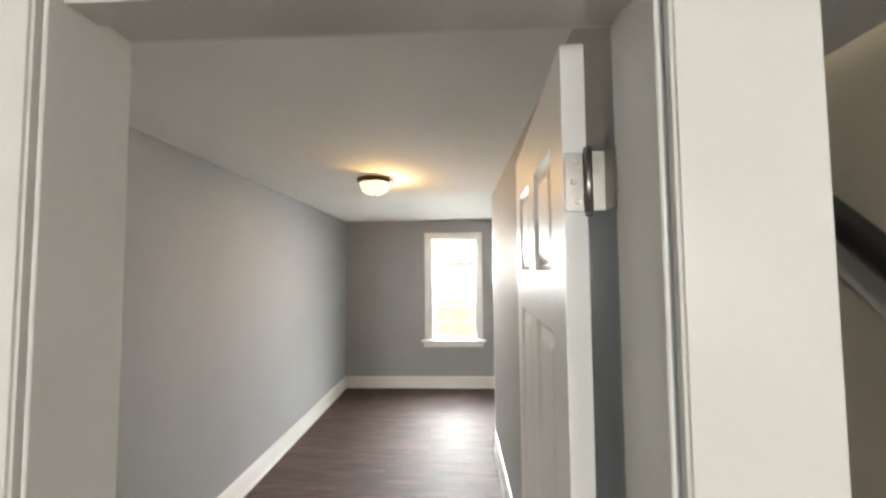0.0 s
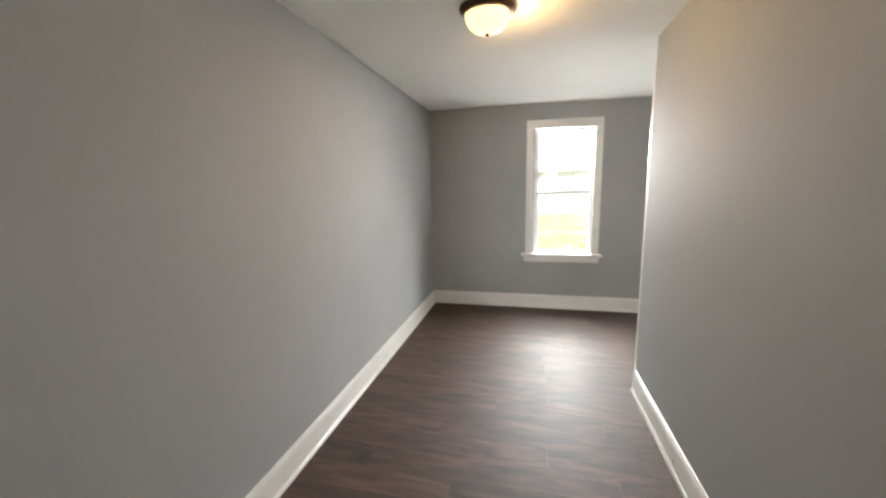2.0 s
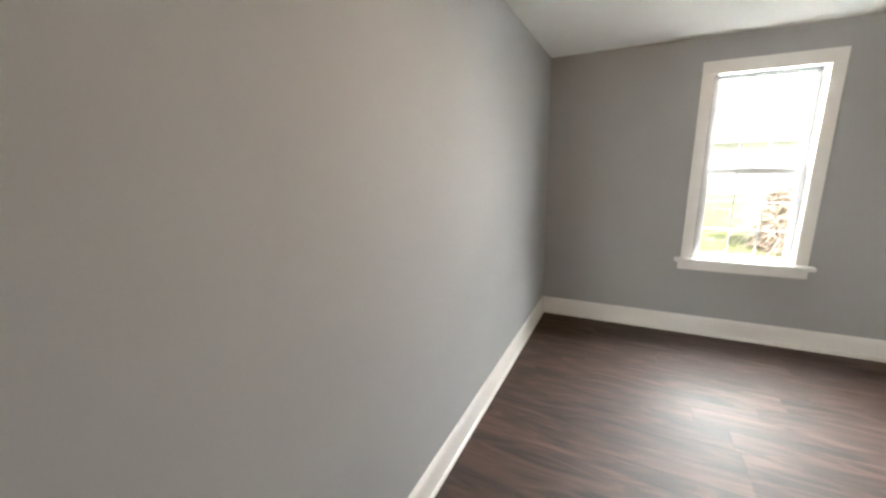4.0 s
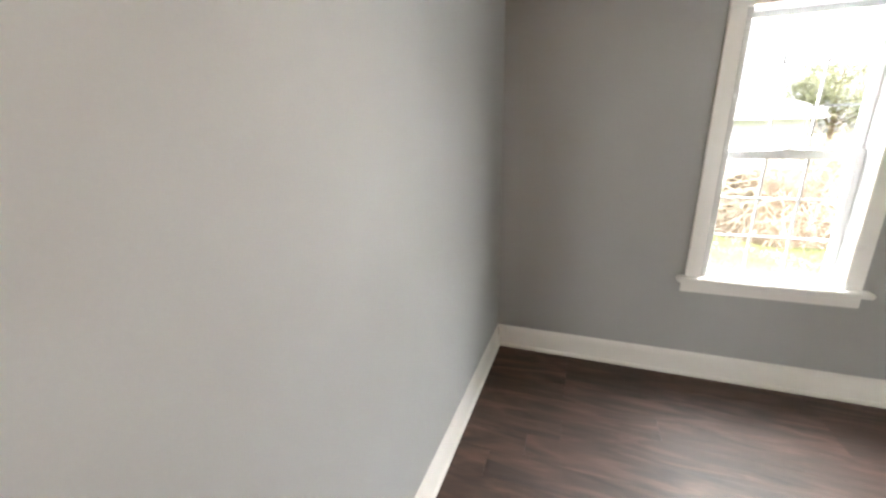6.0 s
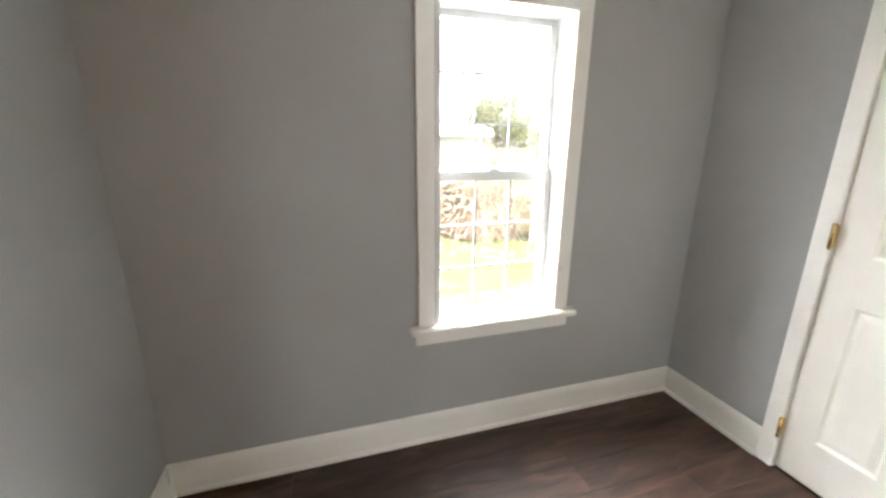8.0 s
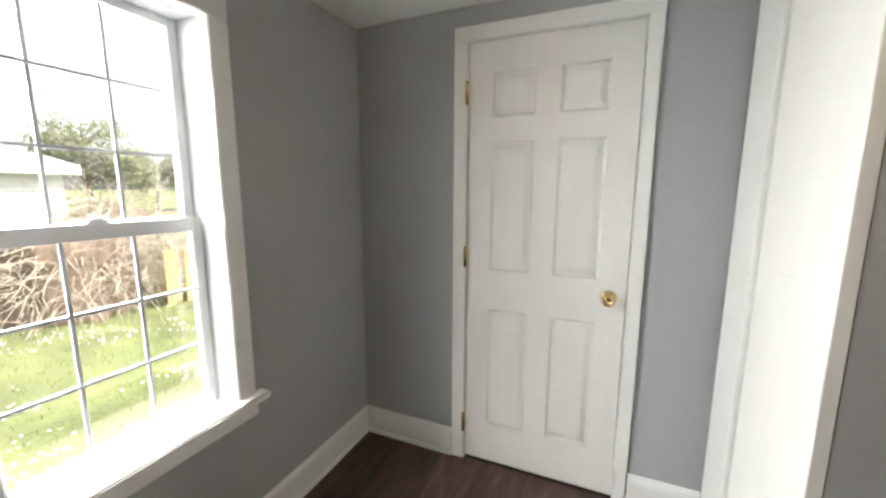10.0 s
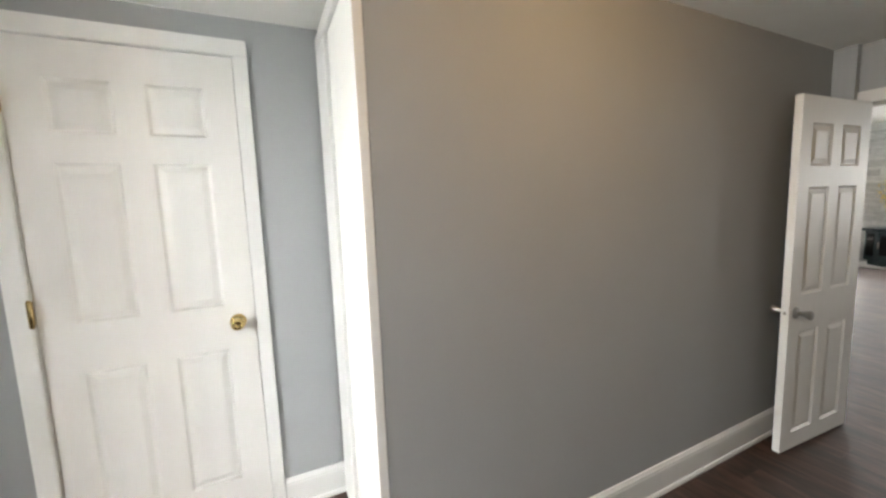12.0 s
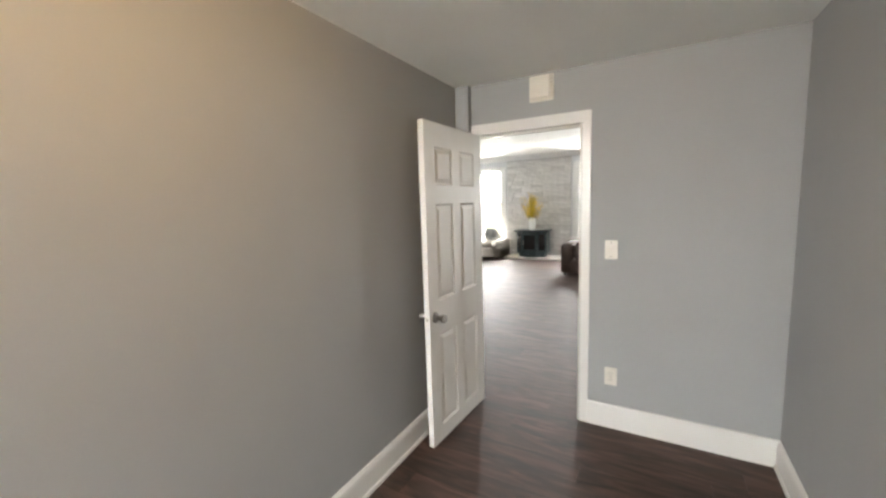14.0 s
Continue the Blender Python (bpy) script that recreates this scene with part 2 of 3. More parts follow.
# unseen backing, added so no outside light leaks past the closet door
structure("closet_light_stop", boxes((2.691, 2.78, 3.0, 4.1, -0.1, TOP)), WALL, "unseen backing that stops light leaking round the closet door", "wall")
bm = boxes((1.81, 1.882, 0.0, 2.83, -0.1, TOP))
for v in bm.verts:  # south end moved out of square to fit the camera's view
    if v.co.x < 1.85 and v.co.y < 1:
        v.co.x = 1.84
structure("wall_partition", bm, WALL, "long grey painted partition wall lit by a warm lamp", "wall")
structure("wall_return", boxes((1.882, 2.69, 2.73, 2.83, -0.1, TOP)), WALL, "short grey return wall behind a white board door", "wall")
structure("wall_chase", boxes((1.738, 1.8385, 0.0, 0.05, -0.1, TOP)), WALL, "narrow grey boxed chase beside the door", "wall")
structure("wall_south", boxes((-1.5, 1.012, -0.10, 0, -0.1, 2.75), (1.734, 1.905, -0.10, 0, -0.1, 2.75), (1.012, 1.734, -0.10, 0, 1.90, 2.75)), WALL,
          "grey painted wall with the bedroom doorway", "wall")

bm = bmesh.new()
box(bm, -0.12, 2.69, 0.0, 4.70, 0, 0.10)
for v in bm.verts:
    v.co.z += ceiling_z(v.co.y)
structure("ceiling", bm, CEIL, "white painted bedroom ceiling, sloped to fit the camera's view", "ceiling")

# ---------------------------------------------------------------- the living room and stairwell shell
structure("wall_living_west", boxes((-1.62, -1.5, -7.4, 0, -0.1, 2.75)), LIVING, "pale living room side wall", "wall")
structure("wall_living_east", boxes((5.6, 5.72, -7.4, 0, -0.1, 2.75)), LIVING, "pale living room side wall", "wall")
structure("wall_living_north", boxes((2.75, 5.6, -0.10, 0.0, -0.1, 2.75)), LIVING, "pale living room wall", "wall")
structure("wall_stair", boxes((2.75, 2.85, 0.0, 2.73, -0.1, 2.75)), STAIRWALL, "beige painted stairwell wall", "wall")
structure("wall_stair_end", boxes((1.882, 2.75, 2.62, 2.72, -0.1, 2.75)), STAIRWALL, "beige painted stairwell end wall", "wall")
# the last opening is unseen, added only to let the fill lamp in
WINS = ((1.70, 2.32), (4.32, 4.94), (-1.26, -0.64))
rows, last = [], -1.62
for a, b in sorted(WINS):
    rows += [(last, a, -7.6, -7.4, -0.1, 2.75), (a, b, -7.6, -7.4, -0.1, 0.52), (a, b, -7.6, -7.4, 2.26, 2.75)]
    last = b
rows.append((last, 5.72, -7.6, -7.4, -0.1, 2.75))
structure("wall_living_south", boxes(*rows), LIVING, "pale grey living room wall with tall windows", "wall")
structure("ceiling_living", boxes((-1.62, 5.72, -7.6, -0.10, 2.62, 2.74)), CEIL, "white living room ceiling", "ceiling")
structure("ceiling_stair", boxes((1.882, 2.85, -0.10, 2.73, 2.76, 2.86)), CEIL, "white stairwell ceiling", "ceiling")
bm = bmesh.new()
prof = [(0, 2.50), (0.02, 2.50), (0.035, 2.53), (0.09, 2.60), (0.11, 2.605), (0.11, 2.62), (0, 2.62)]
a = [bm.verts.new((-1.5, -7.4 + d, z)) for d, z in prof]
b = [bm.verts.new((5.6, -7.4 + d, z)) for d, z in prof]
for k in range(len(prof)):
    bm.faces.new((a[k], a[(k + 1) % len(prof)], b[(k + 1) % len(prof)], b[k]))
structure("crown_trim", bm, TRIM, "white crown moulding under the ceiling", "trim")

# ---------------------------------------------------------------- baseboards and casings
BASE = [(0, 0), (0.023, 0), (0.023, 0.010), (0.021, 0.018), (0.0165, 0.022), (0.015, 0.024), (0.015, 0.118), (0.0135, 0.124), (0.0135, 0.132),
        (0.009, 0.140), (0.006, 0.148), (0, 0.150)]
PLAIN = [(0, 0), (0.016, 0), (0.016, 0.142), (0.012, 0.150), (0, 0.150)]


def baseboard(p, q, normal, label, prof=BASE):
    bm = bmesh.new()
    n = Vector((*normal, 0))
    a = [bm.verts.new(Vector((*p, z)) + n * d) for d, z in prof]
    b = [bm.verts.new(Vector((*q, z)) + n * d) for d, z in prof]
    k = len(prof)
    for i in range(k):
        bm.faces.new((a[i], a[(i + 1) % k], b[(i + 1) % k], b[i]))
    bm.faces.new(a)
    bm.faces.new(b[::-1])
    return structure("baseboard", bm, TRIM, label, "baseboard")


baseboard((0, 0.017), (0, 4.505), (1, 0), "white moulded baseboard with a shoe strip")
baseboard((0.0005, 4.505), (2.5645, 4.505), (0, -1), "white moulded baseboard under the window")
baseboard((2.565, 3.968), (2.565, 4.505), (-1, 0), "short white baseboard beside the closet door")
baseboard((2.565, 2.853), (2.565, 3.128), (-1, 0), "short white baseboard beside the closet door")
baseboard((1.8394, 0.051), (1.81, 2.83), (-1, 0), "white moulded baseboard with a shoe strip")
baseboard((0, 0), (0.955, 0), (0, 1), "plain tall white baseboard beside the doorway", PLAIN)
baseboard((-1.5, -7.4), (2.50, -7.4), (0, 1), "white baseboard below the living room windows", PLAIN)
baseboard((4.2, -7.4), (5.6, -7.4), (0, 1), "white baseboard below the living room windows", PLAIN)


def casing(rows, label, mat=TRIM):
    return structure("trim", boxes(*rows, bevel=0.004, seg=2), mat, label, "trim")


# closet door casing (bevelled boards)
casing([(2.547, 2.566, 3.8995, 3.966, 0, 2.046)], "white door casing board")
casing([(2.547, 2.566, 3.131, 3.184, 0, 2.046)], "white door casing board")
casing([(2.5468, 2.566, 3.131, 3.966, 2.0465, 2.112)], "white head casing over the closet door")
# doorway casing, bedroom side
casing([(0.955, 1.006, 0, 0.018, 0, 1.896)], "white doorway casing board")
casing([(0.955, 1.737, 0, 0.0185, 1.8965, 1.962)], "white head casing over the doorway")
# doorway casing, living room side
casing([(0.88, 1.006, -0.119, -0.10, 0, 1.896)], "cream painted doorway casing board", CREAM)
casing([(1.742, 1.904, -0.119, -0.10, 0, 1.896)], "wide cream painted doorway casing board", CREAM)
casing([(0.88, 1.904, -0.1195, -0.10, 1.8965, 2.03)], "cream painted head casing", CREAM)
# doorway jambs and stops
structure("door_jamb", boxes((1.012, 1.018, -0.112, 0.006, 0, 1.894), (1.728, 1.734, -0.112, 0.006, 0, 1.894), (1.012, 1.734, -0.112, 0.006, 1.894, 1.90),
                             (1.018, 1.728, -0.095, -0.048, 1.882, 1.894), bevel=0.0015), CREAM,
          "cream painted door frame with a head stop", "door frame")
structure("door_jamb", boxes((2.566, 2.685, 3.178, 3.186, 0, 2.047), (2.566, 2.685, 3.900, 3.908, 0, 2.047), (2.566, 2.685, 3.178, 3.908, 2.047, 2.055)), TRIM,
          "white closet door frame", "door frame")

# ---------------------------------------------------------------- doors


def panel_door(name, label, w, h, t, cols, rows, m):
    """A six-panel door in local x (from the hinge), y (thickness, 0 to t) and z, with sunk fields and raised panels on both faces."""
    door = empty(name, label, "door", m, kind="structure")
    xs = sorted({0, w, *[c for p in cols for c in p]})
    zs = sorted({0, h, *[c for p in rows for c in p]})
    bm = bmesh.new()
    for y, flip in ((0, False), (t, True)):
        grid = {(i, k): bm.verts.new((x, y, z)) for i, x in enumerate(xs) for k, z in enumerate(zs)}
        cells = []
        for i in range(len(xs) - 1):
            for k in range(len(zs) - 1):
                q = [grid[i, k], grid[i + 1, k], grid[i + 1, k + 1], grid[i, k + 1]]
                f = bm.faces.new(q[::-1] if flip else q)
                if (xs[i], xs[i + 1]) in cols and (zs[k], zs[k + 1]) in rows:
                    cells.append(f)
        bm.normal_update()
        bmesh.ops.inset_individual(bm, faces=cells, thickness=0.004, depth=-0.0025)
        bmesh.ops.inset_individual(bm, faces=cells, thickness=0.011, depth=-0.0065)
    for x in (0, w):
        q = [bm.verts.new(c) for c in ((x, 0, 0), (x, t, 0), (x, t, h), (x, 0, h))]
        bm.faces.new(q)
    for z in (0, h):
        bm.faces.new([bm.verts.new(c) for c in ((0, 0, z), (w, 0, z), (w, t, z), (0, t, z))])
    part("leaf", bm, DOOR, door)
    for y, s in ((0.009, -1), (t - 0.009, 1)):
        for c in cols:
            for r in rows:
                bm = bmesh.new()
                g, rise = 0.0158, 0.0065
                lo = [bm.verts.new(p) for p in ((c[0] + g, y, r[0] + g), (c[1] - g, y, r[0] + g), (c[1] - g, y, r[1] - g), (c[0] + g, y, r[1] - g))]
                g += 0.022
                hi = [bm.verts.new((x, y + s * rise, z)) for x, z in ((c[0] + g, r[0] + g), (c[1] - g, r[0] + g), (c[1] - g, r[1] - g), (c[0] + g, r[1] - g))]
                for k in range(4):
                    bm.faces.new((lo[k], lo[(k + 1) % 4], hi[(k + 1) % 4], hi[k]))
                bm.faces.new(hi)
                part("panel", bm, DOOR, door)
    return door


def hinge(door, x, y, z, mat, label, plate=(0, 0), r=0.0085):
    h = part("hinge", lathe([(r, -0.046), (r, 0.046)], 12), mat, door, label, True, pose(x, y, z))
    for k in (-0.049, 0.049):
        part("hinge_tip", lathe([(r * 0.5, -0.003), (r * 0.9, -0.001), (r * 0.9, 0.001), (r * 0.5, 0.003)], 10), mat, h, "", True, pose(0, 0, k))
    return h


# closet door: hinges at the window end, its face towards the room
closet = panel_door("door_1", "closed white six-panel closet door with a brass knob", 0.708, 2.03, 0.035,
                    ((0.110, 0.302), (0.403, 0.596)), ((0.205, 0.810), (1.002, 1.600), (1.705, 1.898)), pose(2.567, 3.897, 0.014, 0, 0, -90))
for z in (0.20, 1.064, 1.815):
    h = hinge(closet, -0.002, -0.026, z, BRASS, "brass hinge")
    part("hinge_leaf", boxes((-0.0015, 0.0005, 0.002, 0.027, -0.044, 0.044), bevel=0.0004), BRASS, h)
knob = part("door_knob", lathe([(0.010, 0), (0.010, 0.022), (0.014, 0.028), (0.024, 0.036), (0.028, 0.048), (0.026, 0.058), (0.018, 0.066), (0.010, 0.069), (0.009, 0.066)], 28),
            BRASS, closet, "polished brass knob", True, pose(0.640, 0.0, 0.928, 90))
part("rose", lathe([(0.033, 0), (0.033, 0.004), (0.027, 0.009), (0.012, 0.011)], 28), BRASS, knob, "", True)

# bedroom door, standing open along the partition
bedroom = panel_door("door_2", "open white six-panel bedroom door with a satin nickel knob", 0.668, 1.875, 0.035,
                     ((0.095, 0.287), (0.377, 0.569)), ((0.095, 0.665), (0.865, 1.425), (1.53, 1.745)), pose(1.699, 0.036, 0.012, 0, 0, 87.2))
for z in (0.20, 0.93, 1.662):
    h = hinge(bedroom, -0.006, 0.0, z, NICKEL, "satin nickel hinge", r=0.0065)
    plate = part("hinge_leaf", boxes((-0.0018, 0.0, 0.002, 0.033, -0.044, 0.044), bevel=0.0008), NICKEL, h, "", False, pose(0.005, 0, 0))
    part("jamb_leaf", boxes((-0.034, 0.0, -0.0245, -0.0225, -0.044, 0.044), bevel=0.0006), NICKEL, h, "", False, pose(0, 0, 0, 0, 0, 6.8))
    part("hinge_web", boxes((-0.002, 0.002, -0.0235, 0.0, -0.044, 0.044), bevel=0.0006), NICKEL, h)
    for dz in (-0.03, 0, 0.03):
        part("screw", lathe([(0.0045, 0), (0.0045, 0.001), (0.002, 0.0016)], 10), PLASTIC, h, "", True, pose(0.003, 0.015 + 0.006 * (dz == 0), dz, 0, -90))
KNOB = [(0.012, 0), (0.011, 0.018), (0.013, 0.030), (0.019, 0.046), (0.024, 0.060), (0.024, 0.066), (0.018, 0.070)]
for y, rx in ((0.035, -90), (0.0, 90)):
    k = part("door_knob", lathe(KNOB, 24), NICKEL, bedroom, "satin nickel knob", True, pose(0.608, y, 0.775, rx))
    part("rose", lathe([(0.031, 0), (0.031, 0.004), (0.024, 0.009), (0.011, 0.010)], 24), NICKEL, k, "", True)
latch = part("latch_plate", boxes((0.6635, 0.6655, 0.006, 0.029, 0.747, 0.803), bevel=0.0006), NICKEL, bedroom, "satin nickel latch plate")
part("latch_bolt", boxes((0.665, 0.674, 0.012, 0.023, 0.767, 0.783), bevel=0.002), NICKEL, latch)

# flush board door closing the cupboard in the return wall
cup = empty("door_3", "plain white flush cupboard door with faint scuffs", "door", kind="structure")
part("leaf", boxes((1.815, 2.294, 2.831, 2.843, 0.012, 2.088), bevel=0.003, seg=2), DOOR, cup)
part("edge_strip", boxes((1.8092, 1.8148, 2.831, 2.861, 0.0, 2.089), bevel=0.002), TRIM, cup)
for k, (x, z, w, a) in enumerate(((2.12, 1.83, 0.16, -9), (2.16, 1.70, 0.18, -6), (2.19, 1.67, 0.10, -4), (2.05, 1.18, 0.12, 5))):
    part("scuff", boxes((-w / 2, w / 2, 0, 0.0004, -0.0012, 0.0012)), SCUFF, cup, "", False, pose(x, 2.8432, z, 0, a))
casing([(2.300, 2.535, 2.831, 2.857, 0, 2.09)], "wide white cupboard casing board")
casing([(1.811, 2.535, 2.831, 2.8575, 2.0905, 2.150)], "white head casing over the cupboard")

# ---------------------------------------------------------------- bedroom window


def window(name, label, x0, x1, z0, z1, y, s, bars, lower_y, mid):
    """A double-hung window in an opening; s is +1 where the outside lies towards +y."""
    win = empty(name, label, "window", kind="structure")

    def yy(a, b):
        return (y + s * a, y + s * b) if s > 0 else (y + s * b, y + s * a)

    fr = 0.022
    part("window_frame", boxes((x0, x0 + fr, *yy(0.0, 0.19), z0, z1), (x1 - fr, x1, *yy(0.0, 0.19), z0, z1), (x0 + fr, x1 - fr, *yy(0.0, 0.19), z1 - fr, z1),
                               (x0 + fr, x1 - fr, *yy(0.05, 0.19), z0, z0 + 0.010), bevel=0.0015), VINYL, win, "white vinyl window frame")
    for who, d, lo, hi in (("lower_sash", lower_y, z0 + 0.010, mid + 0.016), ("upper_sash", lower_y + 0.034, mid - 0.016, z1 - fr)):
        st, a, b = 0.034, x0 + fr + 0.001, x1 - fr - 0.001
        rail_lo, rail_hi = (0.042, 0.046) if who == "lower_sash" else (0.034, 0.030)
        sash = part(who, boxes((a, a + st, *yy(d, d + 0.032), lo, hi), (b - st, b, *yy(d, d + 0.032), lo, hi),
                               (a + st, b - st, *yy(d, d + 0.032), lo, lo + rail_lo), (a + st, b - st, *yy(d, d + 0.032), hi - rail_hi, hi), bevel=0.003, seg=2), VINYL, win, "white vinyl sash")
        g = part("pane", boxes((a + st - 0.004, b - st + 0.004, *yy(d + 0.014, d + 0.018), lo + rail_lo - 0.004, hi - rail_hi + 0.004)), GLASS, sash, "clear glass")
        g.visible_shadow = False
        ga, gb, gl, gh = a + st, b - st, lo + rail_lo, hi - rail_hi
        if bars:
            for k in (1, 2):
                x = ga + (gb - ga) * k / 3
                part("glazing_bar", boxes((x - 0.005, x + 0.005, *yy(d + 0.0115, d + 0.0205), gl, gh), bevel=0.001), GRILLE, sash)
                z = gl + (gh - gl) * k / 3
                part("glazing_bar", boxes((ga, gb, *yy(d + 0.011, d + 0.021), z - 0.005, z + 0.005), bevel=0.001), GRILLE, sash)
    c = (x0 + x1) / 2
    lock = part("sash_lock", boxes((c - 0.030, c + 0.030, *yy(lower_y + 0.002, lower_y + 0.030), mid + 0.0165, mid + 0.022), bevel=0.002, seg=2), VINYL, win, "white sash lock")
    part("lock_lever", boxes((c - 0.022, c + 0.026, *yy(lower_y + 0.006, lower_y + 0.016), mid + 0.0222, mid + 0.030), bevel=0.002, seg=2), VINYL, lock)
    return win


WX0, WX1 = 1.135, 1.775
w1 = window("window_1", "white double-hung window with thin glazing bars", WX0, WX1, 0.576, 1.973, 4.506, 1, True, 0.115, 1.282)
part("window_sill", boxes((1.012, 1.852, 4.448, 4.508, 0.592, 0.622), bevel=0.007, seg=3), TRIM, w1, "white painted sill with rounded nose")
part("inner_stool", boxes((WX0 + 0.0225, WX1 - 0.0225, 4.508, 4.572, 0.577, 0.6195)), TRIM, w1)
part("apron", boxes((1.04, 1.822, 4.488, 4.507, 0.528, 0.5915), bevel=0.004, seg=2), TRIM, w1)
part("casing_board", boxes((1.055, 1.128, 4.484, 4.507, 0.6225, 1.941), bevel=0.004, seg=2), TRIM, w1)
part("casing_board", boxes((1.737, 1.813, 4.484, 4.507, 0.6225, 1.941), bevel=0.004, seg=2), TRIM, w1)
part("head_casing", boxes((1.055, 1.813, 4.4835, 4.507, 1.9415, 2.028), bevel=0.004, seg=2), TRIM, w1)

# the third window is made up, a mount for the living room fill lamp
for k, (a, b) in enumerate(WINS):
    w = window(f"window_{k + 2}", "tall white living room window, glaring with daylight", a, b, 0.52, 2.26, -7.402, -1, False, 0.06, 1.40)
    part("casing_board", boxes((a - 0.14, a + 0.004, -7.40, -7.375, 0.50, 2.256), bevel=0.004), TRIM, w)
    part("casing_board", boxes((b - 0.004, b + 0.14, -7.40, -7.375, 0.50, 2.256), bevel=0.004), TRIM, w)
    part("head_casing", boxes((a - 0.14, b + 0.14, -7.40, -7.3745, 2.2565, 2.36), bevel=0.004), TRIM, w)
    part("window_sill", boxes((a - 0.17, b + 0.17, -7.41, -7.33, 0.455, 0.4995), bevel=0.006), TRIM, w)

# ---------------------------------------------------------------- bedroom fixtures
lz = ceiling_z(2.205)
lamp = empty("ceiling_lamp", "lit flush ceiling lamp with frosted bowl and bronze rim", "ceiling lamp", pose(0.897, 2.205, lz))
part("base", lathe([(0.128, 0.0), (0.130, -0.006), (0.128, -0.014), (0.120, -0.024), (0.112, -0.032), (0.104, -0.033)][::-1], 48), BRONZE, lamp, "dark bronze rim", True)
bowl = part("bowl", lathe([(0.010, -0.116), (0.040, -0.112), (0.068, -0.100), (0.088, -0.082), (0.101, -0.058), (0.106, -0.034)], 48), GLOBE, lamp, "glowing frosted glass bowl", True)
bowl.visible_shadow = False
# unseen block and spare bulb, added to keep bulb light off the west wall
blocker = part("light_blocker", boxes((-0.030, 0.012, -0.070, 0.070, -0.078, -0.020), bevel=0.006, seg=2), PORCELAIN, lamp, "unseen white block added to shade the west wall")
part("added_bulb", lathe([(0.010, 0), (0.014, 0.012), (0.024, 0.028), (0.026, 0.038), (0.018, 0.052), (0.006, 0.057)], 20), PORCELAIN, blocker, "made-up unlit bulb on the shading block", True, pose(-0.030, 0, -0.052, 0, -90))
part("finial", lathe([(0.004, -0.128), (0.009, -0.125), (0.011, -0.119), (0.007, -0.114)], 20), BRONZE, lamp, "bronze finial", True)

vent = empty("wall_vent", "square off-white plastic chime cover on the wall", "vent cover", pose(1.253, 0.001, 2.132))
part("backplate", boxes((-0.076, 0.076, 0, 0.012, -0.079, 0.079), bevel=0.005, seg=2), PLASTIC, vent)
part("cover", boxes((-0.066, 0.066, 0.012, 0.042, -0.070, 0.070), bevel=0.009, seg=3), PLASTIC, vent)
part("slot", boxes((-0.046, 0.046, 0.0405, 0.0425, 0.050, 0.054)), SCUFF, vent)


def wall_plate(name, label, category, x, z):
    p = empty(name, label, category, pose(x, 0.0005, z))
    part("plate", boxes((-0.036, 0.036, 0, 0.006, -0.058, 0.058), bevel=0.003, seg=2), PLASTIC, p, "ivory plastic plate")
    for dz in ((-0.042, 0.042) if category == "light switch" else (0,)):
        part("screw", lathe([(0.004, 0), (0.004, 0.001), (0.002, 0.0018)], 10), NICKEL, p, "", True, pose(0, 0.006, dz, -90))
    return p


s = wall_plate("light_switch", "ivory single light switch beside the doorway", "light switch", 0.834, 1.132)
part("toggle", boxes((-0.006, 0.006, 0.006, 0.020, -0.006, 0.012), bevel=0.002), PLASTIC, s)
o = wall_plate("power_outlet", "ivory double power outlet above the baseboard", "power outlet", 0.822, 0.336)
for dz in (-0.021, 0.021):
    soc = part("socket", boxes((-0.017, 0.017, 0.006, 0.0085, dz - 0.015, dz + 0.015), bevel=0.003, seg=2), PLASTIC, o)
    for dx in (-0.007, 0.007):
        part("slot", boxes((dx - 0.0012, dx + 0.0012, 0.0083, 0.0089, dz - 0.003, dz + 0.007)), DARK, soc)

# ---------------------------------------------------------------- stairwell
rail = empty("handrail", "black painted handrail on a pale backing board", "handrail")
along = [Vector((2.70, 0.15 + 0.25 * k, 1.14 + 0.2475 * k)) for k in range(6)]
bm = bmesh.new()
tube(bm, along, 0.045, 0.045, 12)
part("rail", bm, BLACKRAIL, rail, "black painted rail", True)
bm = bmesh.new()
q = [bm.verts.new((x, y, z)) for x in (2.728, 2.749) for y, z in ((0.15, 0.93), (1.4, 2.17), (1.4, 2.29), (0.15, 1.05))]
for f in ((0, 1, 2, 3), (7, 6, 5, 4), (0, 4, 5, 1), (1, 5, 6, 2), (2, 6, 7, 3), (3, 7, 4, 0)):
    bm.faces.new([q[i] for i in f])
part("backing_board", bm, CREAM, rail, "pale painted board")

# ---------------------------------------------------------------- living room things
hearth = tagged(part("hearth", boxes((2.36, 4.02, -7.36, -6.70, 0, 0.035), bevel=0.006, seg=2), MARBLE), "low white stone hearth slab under the stove", "hearth")

stove = empty("stove", "dark green enamelled bay-front heating stove on a hearth", "stove", pose(3.36, -6.98, 0.035))


def bay(inset, w, d, z0, z1):
    bm = bmesh.new()
    base = [(-w / 2, -d / 2), (w / 2, -d / 2), (w / 2, d / 2 - 0.16), (w / 2 - inset, d / 2), (-w / 2 + inset, d / 2), (-w / 2, d / 2 - 0.16)]
    lo, hi = [bm.verts.new((x, y, z0)) for x, y in base], [bm.verts.new((x, y, z1)) for x, y in base]
    for k in range(6):
        bm.faces.new((lo[k], lo[(k + 1) % 6], hi[(k + 1) % 6], hi[k]))
    bm.faces.new(lo)
    bm.faces.new(hi)
    bmesh.ops.bevel(bm, geom=list(bm.edges), offset=0.006, segments=2, affect="EDGES")
    return bm


